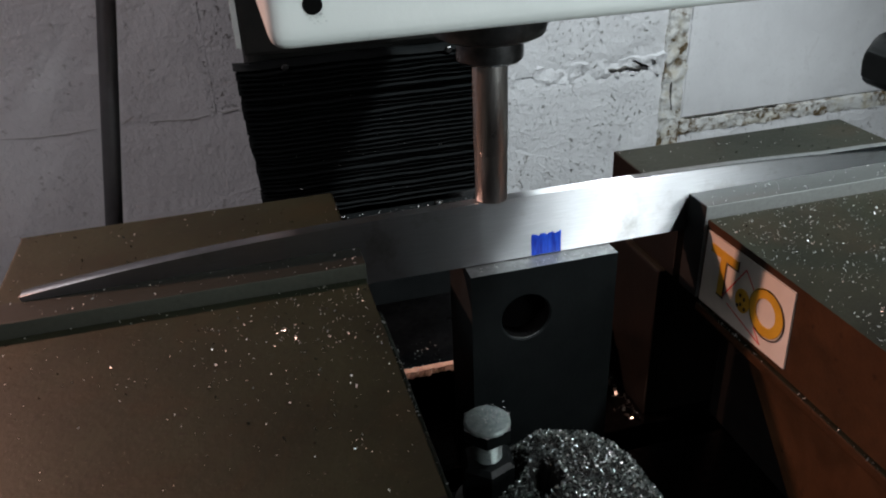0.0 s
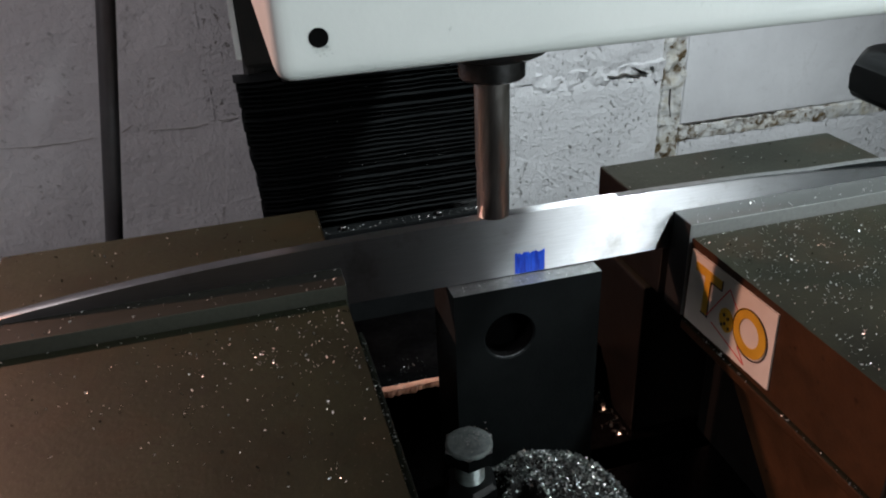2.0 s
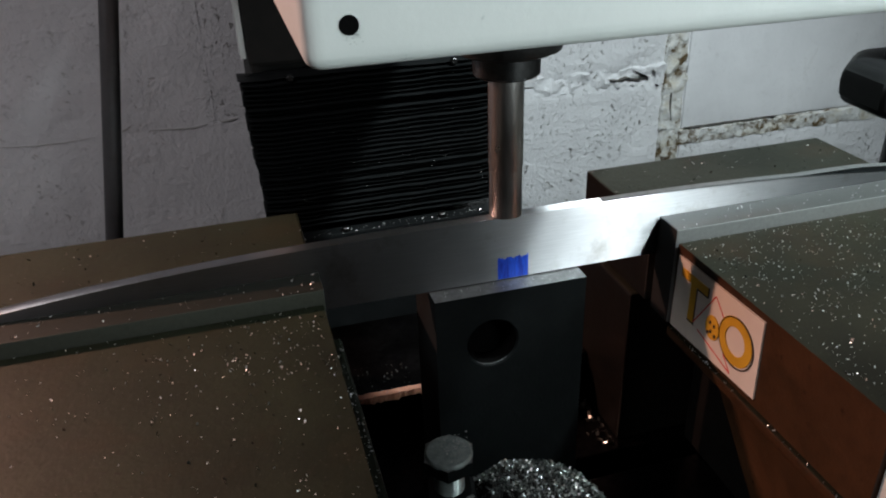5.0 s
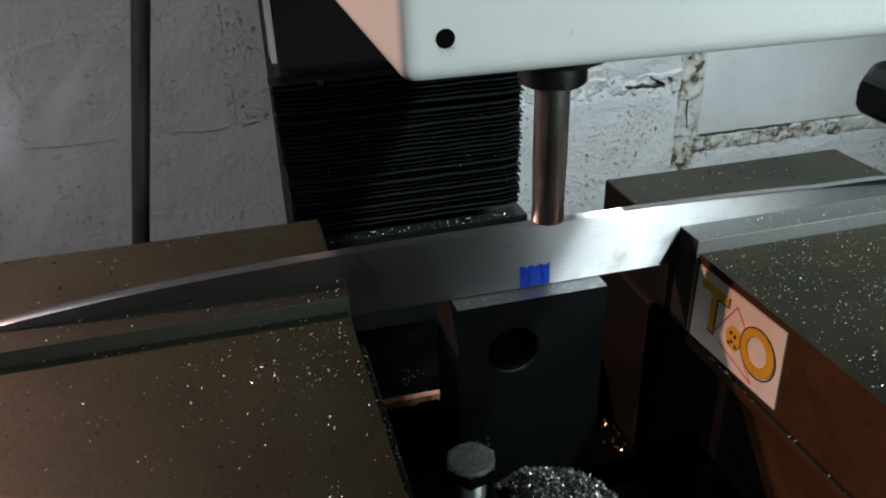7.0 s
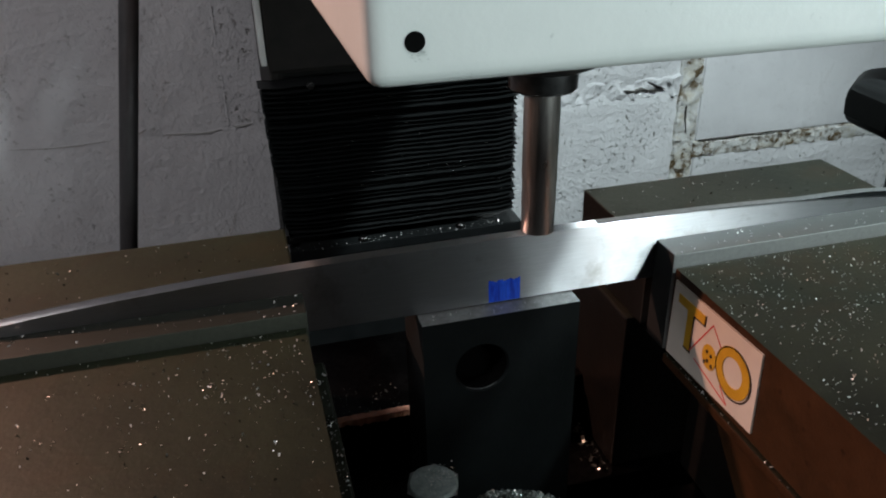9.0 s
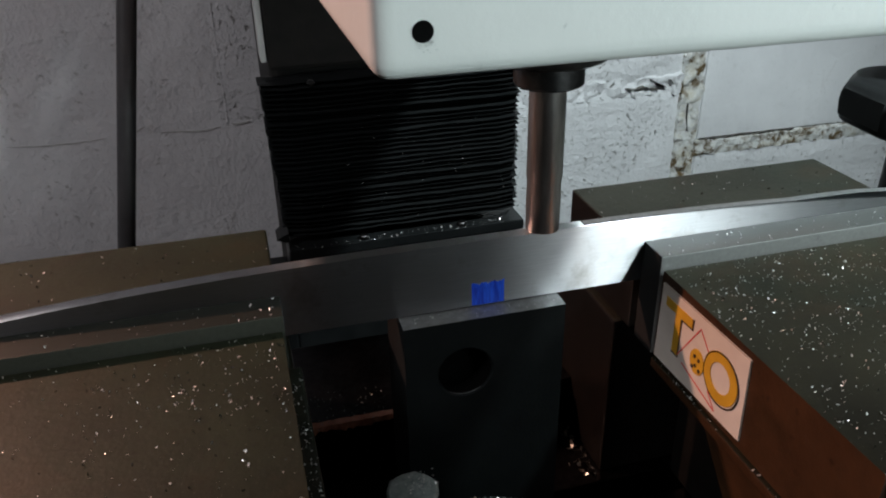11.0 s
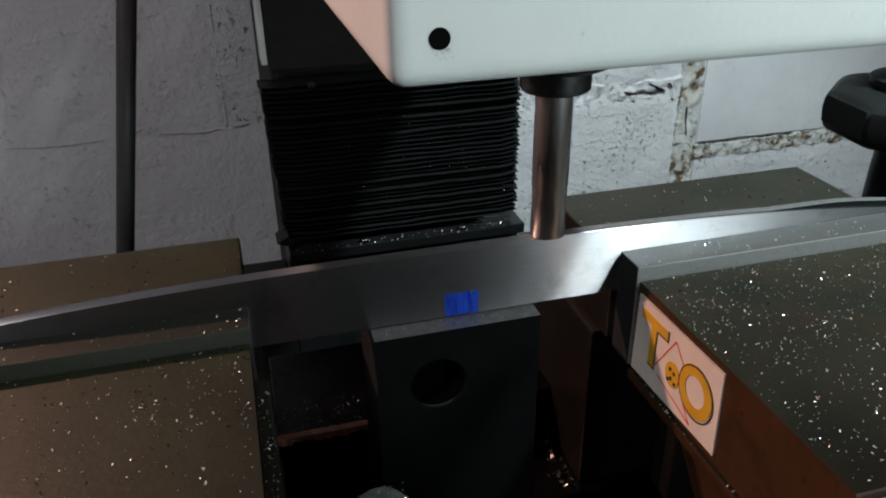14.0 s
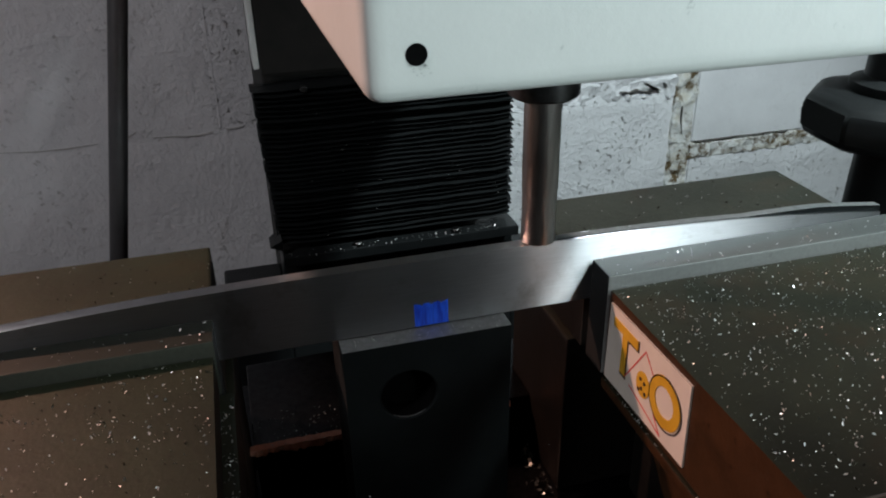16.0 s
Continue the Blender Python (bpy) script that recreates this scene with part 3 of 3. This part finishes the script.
def vice(x0, name_label):
    """A machine vice 152 mm wide; x0 is its west side. The front jaw slides, the rear one is fixed."""
    w = 0.1527
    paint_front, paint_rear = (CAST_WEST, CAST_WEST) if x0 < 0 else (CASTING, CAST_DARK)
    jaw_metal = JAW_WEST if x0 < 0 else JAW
    ob = rides(thing("machine_vice", x0, 0.0, TABLE_Z, name_label, "vice", "vices that hold the bar"))

    def b(a0, a1, y0, y1, z0, z1, bev=0.0012):
        return box(bmesh.new(), a0, a1, y0, y1, z0 - TABLE_Z, z1 - TABLE_Z, bev)
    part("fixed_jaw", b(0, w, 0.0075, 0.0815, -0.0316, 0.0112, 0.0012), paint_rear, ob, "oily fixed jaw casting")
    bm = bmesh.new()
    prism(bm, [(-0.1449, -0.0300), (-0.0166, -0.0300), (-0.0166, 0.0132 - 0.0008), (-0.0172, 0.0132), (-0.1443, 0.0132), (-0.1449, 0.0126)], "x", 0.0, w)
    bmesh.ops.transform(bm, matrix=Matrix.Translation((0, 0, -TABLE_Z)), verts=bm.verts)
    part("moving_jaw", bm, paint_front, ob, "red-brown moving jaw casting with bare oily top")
    # foot takes a darker casting in place of the shade there
    part("foot", b(-0.0035, w + 0.0035, 0.0153, 0.088, -0.13, -0.0320, 0.0015), CAST_DARK if x0 > 0 else CAST_WEST, ob, "fixed jaw foot darkened for the shade in the gap")
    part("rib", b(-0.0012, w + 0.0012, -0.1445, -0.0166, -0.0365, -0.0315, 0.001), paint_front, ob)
    # bed set back and dark to stand for the shaded vice side
    part("bed", b(0.034, w - 0.034, -0.19, 0.0070, -0.13, -0.0385, 0.002), CAST_DARK, ob, "vice bed set back and darkened for the shade")
    # added skirt; its slanted outline follows the shadow's edge
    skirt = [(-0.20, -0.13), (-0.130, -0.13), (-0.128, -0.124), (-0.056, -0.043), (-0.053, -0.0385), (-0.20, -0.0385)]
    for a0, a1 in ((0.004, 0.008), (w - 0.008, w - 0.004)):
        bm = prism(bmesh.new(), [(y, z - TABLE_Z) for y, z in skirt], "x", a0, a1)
        part("skirt", bm, paint_front, ob, "red-brown vice skirt cut along the shadow's edge")
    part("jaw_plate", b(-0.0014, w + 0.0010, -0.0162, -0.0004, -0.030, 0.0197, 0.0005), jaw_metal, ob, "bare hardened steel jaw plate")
    part("rear_plate", b(-0.0008, w + 0.0008, 0.0062, 0.0074, -0.030, 0.0085, 0.0004), IRON, ob, "dark oily jaw plate")
    part("end_plate", b(0.002, w - 0.002, -0.1500, -0.1452, -0.0290, 0.0105, 0.0008), HEADP, ob, "pale end plate")
    bm = bmesh.new()
    rng = random.Random(int(x0 * 1000) + 900)
    if x0 < 0:
        part("side_ledge", b(w - 0.001, w + 0.0055, -0.1440, -0.0185, -0.0300, -0.0030, 0.0012), paint_front, ob)
        chips(bm, 130, lambda r: (w + r.uniform(0.0003, 0.0052), r.uniform(-0.143, -0.02), -0.0029 - TABLE_Z), 0.0003, 0.0011, rng)

    def spot(r):
        y = -0.0175 - (abs(r.gauss(0, 0.05)) if x0 < 0 else r.uniform(0.0, 0.125))
        x = r.uniform(0.001, w - 0.001)
        if x0 < 0:
            x = w - 0.001 - abs(r.gauss(0, 0.045)) if r.random() < 0.6 else r.uniform(0.0, w)
        return max(0.001, min(w - 0.001, x)), max(-0.143, y), 0.0133 - TABLE_Z
    chips(bm, 240 if x0 < 0 else 950, spot, 0.0003, 0.0009, rng)
    chips(bm, 80 if x0 < 0 else 470, spot, 0.0006, 0.0013, rng)
    for _ in range(9 if x0 < 0 else 14):
        cx, cy, cz = spot(rng)
        chips(bm, 7, lambda r: (max(0.001, min(w - 0.001, cx + r.gauss(0, 0.0022))), min(-0.0175, max(-0.143, cy + r.gauss(0, 0.0022))), cz), 0.0003, 0.0012, rng)
    chips(bm, 34, lambda r: (r.uniform(-0.0010, 0.0), r.uniform(-0.143, -0.02), -0.0314 - TABLE_Z), 0.0005, 0.0014, rng)
    chips(bm, 60, lambda r: (r.uniform(0, w), r.uniform(-0.0155, -0.001), 0.0198 - TABLE_Z), 0.0004, 0.0013, rng)
    chips(bm, 70, lambda r: (r.uniform(0, w), r.uniform(0.008, 0.08), 0.0113 - TABLE_Z), 0.0003, 0.0011, rng)
    tagged(part("swarf", bm, CHIP, ob, "bright cut chips strewn over the jaws"), kind="stuff")
    bm = bmesh.new()
    chips(bm, 120, spot, 0.0004, 0.0014, rng)
    chips(bm, 90, lambda r: (r.uniform(0, w), r.uniform(0.008, 0.08), 0.0113 - TABLE_Z), 0.0005, 0.0017, rng)
    tagged(part("grit", bm, GRIT, ob, "dark oily grit on the jaws"), kind="stuff")
    return ob


def badge(ob, x):
    """The printed paper badge on the vice's side: plain shapes in the badge's colours."""
    w = part("badge", prism(bmesh.new(), [(-0.0192, 0.0088), (-0.0812, 0.0102), (-0.0826, -0.0263), (-0.0184, -0.0292)], "x", -0.0008, 0.0004), PAPER, ob, "cream printed paper badge with yellow shapes")
    w.location = (0, 0, -TABLE_Z)

    def flat(name, outline, m, lift):
        p = part(name, prism(bmesh.new(), outline, "x", -0.0008 - lift, -0.0006), m, w)
        return p

    def ring(cy, cz, r0y, r0z, r1y, r1z, n=40):
        bm = bmesh.new()
        a = [[bm.verts.new((x, cy + ry * math.cos(2 * math.pi * i / n), cz + rz * math.sin(2 * math.pi * i / n))) for i in range(n)]
             for x, ry, rz in ((-0.0006, r1y, r1z), (-0.0012, r1y, r1z), (-0.0012, r0y, r0z), (-0.0006, r0y, r0z))]
        for p, q in zip(a, a[1:]):
            for i in range(n):
                bm.faces.new((p[i], p[(i + 1) % n], q[(i + 1) % n], q[i]))
        return bm

    def stroke(p, q, t):
        (y0, z0), (y1, z1) = p, q
        d = Vector((y1 - y0, z1 - z0)).normalized() * t / 2
        return [(y0 - d.y, z0 + d.x), (y1 - d.y, z1 + d.x), (y1 + d.y, z1 - d.x), (y0 + d.y, z0 - d.x)]
    part("shape", ring(-0.0665, -0.0083, 0.0066, 0.0066, 0.0112, 0.0111), YELLOW, w, "yellow printed ring")
    part("shape", ring(-0.0671, -0.0088, 0.0112, 0.0111, 0.0118, 0.0117), DARKINK, w, "dark outline of the ring")
    flat("shape", stroke((-0.0235, 0.0024), (-0.0440, 0.0027), 0.0042), YELLOW, 0.0003)
    flat("shape", stroke((-0.0335, 0.0010), (-0.0335, -0.0180), 0.0042), YELLOW, 0.0002)
    for p, q in (((-0.0362, -0.0002), (-0.0362, -0.0190)), ((-0.0310, -0.0186), (-0.0366, -0.0186)), ((-0.0362, -0.0002), (-0.0448, 0.0002)), ((-0.0446, 0.0002), (-0.0446, 0.0052))):
        flat("outline", stroke(p, q, 0.0009), DARKINK, 0.0001)
    part("shape", ring(-0.0505, -0.0115, 0.0002, 0.0002, 0.0050, 0.0058, 20), YELLOW, w, "yellow printed blot")
    for y, z in ((-0.0490, -0.0095), (-0.0520, -0.0100), (-0.0500, -0.0135), (-0.0530, -0.0145), (-0.0480, -0.0150)):
        part("shape", ring(y, z, 0.0001, 0.0001, 0.0008, 0.0009, 10), DARKINK, w).location = (-0.0003, 0, 0)
    for p, q in (((-0.0360, -0.0175), (-0.0500, 0.0040)), ((-0.0500, 0.0040), (-0.0585, -0.0040)), ((-0.0400, -0.0190), (-0.0660, -0.0250)), ((-0.0660, -0.0250), (-0.0600, -0.0190))):
        flat("shape", stroke(p, q, 0.0006), RED, 0.00015)


def work_bar():
    ob = rides(thing("work_bar", 0.065, 0.003, 0.0, "ground steel bar with bowed top edge under the cutter", "steel bar"))
    o = ob.location
    top = []
    for k in range(61):
        x = -0.158 + 0.448 * k / 60
        top.append((x - o.x, 0.0312 - 0.0095 * (abs(x - 0.065) / 0.22) ** 3))
    bm = prism(bmesh.new(), [(-0.158 - o.x, 0.0), (0.290 - o.x, 0.0)] + top[::-1], "y", 0.0 - o.y, 0.0058 - o.y)
    part("bar", bm, STEEL, ob)
    crown = [(x, z) for x, z in top if x + o.x > 0.104]
    bm = prism(bmesh.new(), [(x, z - 0.0004) for x, z in crown] + [(x, z + 0.0003 + 0.0026 * min(1.0, max(0.0, (x + o.x - 0.215) / 0.04))) for x, z in crown[::-1]], "y", 0.0010 - o.y, 0.0052 - o.y)
    part("scale_skin", bm, BLOCKM, ob, "dark uncut skin on the top edge")
    edge = [(0.0593 + 0.0148 * k / 20 - o.x, 0.0108 + 0.0005 * math.sin(k * 1.05) + 0.0004 * math.sin(k * 2.3)) for k in range(21)]
    bm = prism(bmesh.new(), [(0.0595 - o.x, 0.0002), (0.0742 - o.x, 0.0002)] + edge[::-1], "y", -0.0002 - o.y, 0.0001 - o.y)
    part("ink_mark", bm, INK, ob, "blue marker ink patch")
    return ob


def stop_block():
    ob = rides(thing("support_block", 0.0631, 0.02, TABLE_Z, "black steel support block with a bored hole under the bar", "steel block"))
    o = ob.location
    x0, x1, y0, y1, z0, z1 = 0.0268, 0.0994, -0.0094, 0.028, TABLE_Z, -0.0006
    cx, cz, r = 0.0537, -0.0275, 0.0122
    bm = bmesh.new()
    n = 40

    def loop(y, rad):
        return [bm.verts.new((cx + rad * math.cos(2 * math.pi * i / n) - o.x, y - o.y, cz + rad * math.sin(2 * math.pi * i / n) - o.z)) for i in range(n)]

    rings = [loop(y1, r), loop(y0 + 0.0007, r), loop(y0, r + 0.0007)]
    for a, b in zip(rings, rings[1:]):
        for i in range(n):
            bm.faces.new((a[i], a[(i + 1) % n], b[(i + 1) % n], b[i]))
    box_corner = [(x0, z0), (x1, z0), (x1, z1), (x0, z1)]
    f0 = [bm.verts.new((x - o.x, y0 - o.y, z - o.z)) for x, z in box_corner]
    f1 = [bm.verts.new((x - o.x, y1 - o.y, z - o.z)) for x, z in box_corner]
    for i in range(4):
        bm.faces.new((f0[i], f0[(i + 1) % 4], f1[(i + 1) % 4], f1[i]))
    for outer, inner in ((f0, rings[-1]), (f1, rings[0])):
        edges = [bm.edges.get((outer[i], outer[(i + 1) % 4])) for i in range(4)] + [bm.edges.get((inner[i], inner[(i + 1) % n])) for i in range(n)]
        bmesh.ops.triangle_fill(bm, use_beauty=True, edges=edges)
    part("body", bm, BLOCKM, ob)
    # plug and lining in black put the bore's shade into colour
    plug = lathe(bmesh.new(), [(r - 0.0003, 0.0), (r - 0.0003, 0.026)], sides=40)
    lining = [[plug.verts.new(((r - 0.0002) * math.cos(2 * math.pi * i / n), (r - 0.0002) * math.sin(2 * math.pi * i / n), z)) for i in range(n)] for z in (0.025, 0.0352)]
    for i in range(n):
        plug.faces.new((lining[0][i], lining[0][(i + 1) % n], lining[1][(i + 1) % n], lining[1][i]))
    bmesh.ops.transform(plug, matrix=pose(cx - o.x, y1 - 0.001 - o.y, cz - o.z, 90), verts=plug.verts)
    part("bore", plug, HOLE_SHADE, ob, "black plug and lining for the bore's shade")
    bm = bmesh.new()
    chips(bm, 26, lambda q: (q.uniform(0.03, 0.096) - o.x, q.uniform(-0.0090, -0.0012) - o.y, z1 + 0.0001 - o.z), 0.0004, 0.0012, random.Random(21))
    tagged(part("swarf", bm, CHIP, ob, "bright chips on the block"), kind="stuff")


def hex_bolt():
    x, y = 0.0180, -0.0570
    ob = rides(thing("hex_bolt", x, y, -0.090, "galvanised hexagon bolt and nut standing in chips", "bolt"))
    # flats take black steel, which paints the shade on the head's sides
    bm = lathe(bmesh.new(), [(0.0106, 0.0405), (0.0113, 0.0411), (0.0113, 0.0472)], sides=6, turn=0.22)
    part("head", bm, BLOCKM, ob, "head flats blackened for their shade")
    bm = lathe(bmesh.new(), [(0.0101, 0.0468), (0.0099, 0.0477), (0.0091, 0.0484)], sides=36)
    part("head_top", bm, ZINC, ob, "bare grey chamfered top of the head", True)
    bm = bmesh.new()
    chips(bm, 60, lambda q: (q.gauss(0.003, 0.0036), q.gauss(0.002, 0.0036), 0.0487), 0.0003, 0.0010, random.Random(5))
    tagged(part("swarf", bm, CHIP, ob, "bright chips on the bolt head"), kind="stuff")
    bm = bmesh.new()
    prof = []
    for k in range(14):
        z = 0.0280 + 0.0125 * k / 13
        prof.append((0.0064 if k % 2 else 0.0056, z))
    part("thread", lathe(bm, [(0.005, -0.03)] + prof, sides=28), ZINC, ob)
    part("nut", lathe(bmesh.new(), [(0.0116, 0.000), (0.0125, 0.0012), (0.0125, 0.0262), (0.0104, 0.0284)], sides=6, turn=0.35), RUBBER, ob)
    part("washer", lathe(bmesh.new(), [(0.015, -0.001), (0.015, 0.0018)], sides=36), BLOCKM, ob)


def swarf():
    """A heap of bright curls in the well between the vices."""
    ob = rides(thing("swarf_heap", 0.06, -0.07, TABLE_Z, "heap of bright curled steel swarf between the vices", "swarf", "", "stuff"))
    o = ob.location
    rng = random.Random(31)

    def hollow(x, y):
        return math.hypot((x - 0.0372) / 0.0070, (y + 0.0770) / 0.0105) + 0.25 * noise.noise(Vector((x * 200, y * 200, 3)))

    def hgt(x, y):
        d = math.hypot((x - 0.0480) / 0.054, (y + 0.083) / 0.064)
        h = 0.0725 * max(0.0, 1 - d ** 4) + 0.004 * noise.noise(Vector((x * 90, y * 90, 0)))
        pit = hollow(x, y)
        return h - 0.026 * max(0.0, 1 - pit ** 2) - 0.026 * max(0.0, 1 - (math.hypot(x - 0.0165, y + 0.0580) / 0.0185) ** 4)
    bm = bmesh.new()
    grid = [[bm.verts.new((x - o.x, y - o.y, max(-0.001, hgt(x, y) - 0.003))) for x in np.linspace(-0.015, 0.115, 50)] for y in np.linspace(-0.16, -0.012, 50)]
    for a, b in zip(grid, grid[1:]):
        for i in range(49):
            bm.faces.new((a[i], a[i + 1], b[i + 1], b[i]))
    part("mound", bm, IRON, ob, "dark packed fines")

    def spot(r):
        while True:
            x, y = r.uniform(-0.012, 0.10), r.uniform(-0.145, -0.02)
            h = hgt(x, y)
            if h > 0.004 and hollow(x, y) > 0.85:
                return x - o.x, y - o.y, h - 0.002 + r.uniform(-0.001, 0.0012)
    bm = bmesh.new()
    chips(bm, 11000, spot, 0.0005, 0.0022, rng)
    tagged(part("curls", bm, CURL, ob, "bright steel curls"), kind="stuff")
    bm = bmesh.new()
    chips(bm, 90, lambda r: (0.1355 - abs(r.gauss(0, 0.004)) - o.x, r.uniform(0.012, 0.075) - o.y, 0.0), 0.0008, 0.003, rng)
    chips(bm, 26, lambda r: (0.1340 - abs(r.gauss(0, 0.004)) - o.x, r.uniform(0.012, 0.07) - o.y, 0.0008), 0.0022, 0.0048, rng)
    tagged(part("stray_curls", bm, CURL, ob, "stray curls along the vice foot"), kind="stuff")


def star_knob():
    x, y = 0.3645, 0.078
    ob = rides(thing("clamp_knob", x, y, TABLE_Z, "black plastic lobed clamping knob on a stem", "knob"))
    z = -TABLE_Z
    part("stem", lathe(bmesh.new(), [(0.0165, 0.0), (0.0158, z), (0.0150, z + 0.024)], sides=32), PLASTIC, ob, smooth=True)
    grip = lathe(bmesh.new(), [(0.026, z + 0.0232), (0.0450, z + 0.0245), (0.0496, z + 0.0285), (0.0508, z + 0.0410), (0.0488, z + 0.0475), (0.0425, z + 0.0515), (0.026, z + 0.0525)], sides=8, turn=0.32)
    bmesh.ops.bevel(grip, geom=list(grip.edges), offset=0.0016, segments=2, affect="EDGES")
    part("grip", grip, PLASTIC, ob, smooth=True)
    part("collar", lathe(bmesh.new(), [(0.0262, z + 0.0515), (0.0271, z + 0.0530), (0.0271, z + 0.0575), (0.0200, z + 0.0605), (0.0184, z + 0.13)], sides=32), PLASTIC, ob, smooth=True)


column()
way_cover()
head()
SPINDLE = spindle()
table()
west_vice = vice(-0.1747, "brown oily machine vice strewn with bright chips")
east_vice = vice(0.1411, "red-brown machine vice with a printed badge, chips on top")
badge(east_vice, 0.1411)
work_bar()
stop_block()
hex_bolt()
swarf()
star_knob()
wall_rod()
lay_blocks()


def motions():
    """The table feeds to the west at a steady pace; the spindle turns."""
    for ob in RIDERS:
        x, y, z = ob.location
        walk(ob, [(t * 0.5, pose(x + FEED * t * 0.5, y, z)) for t in range(33)])
    x, y, z = SPINDLE.location
    walk(SPINDLE, [(t * 0.1, pose(x, y, z, 0, 0, (-80 * t) % 360)) for t in range(161)])


motions()
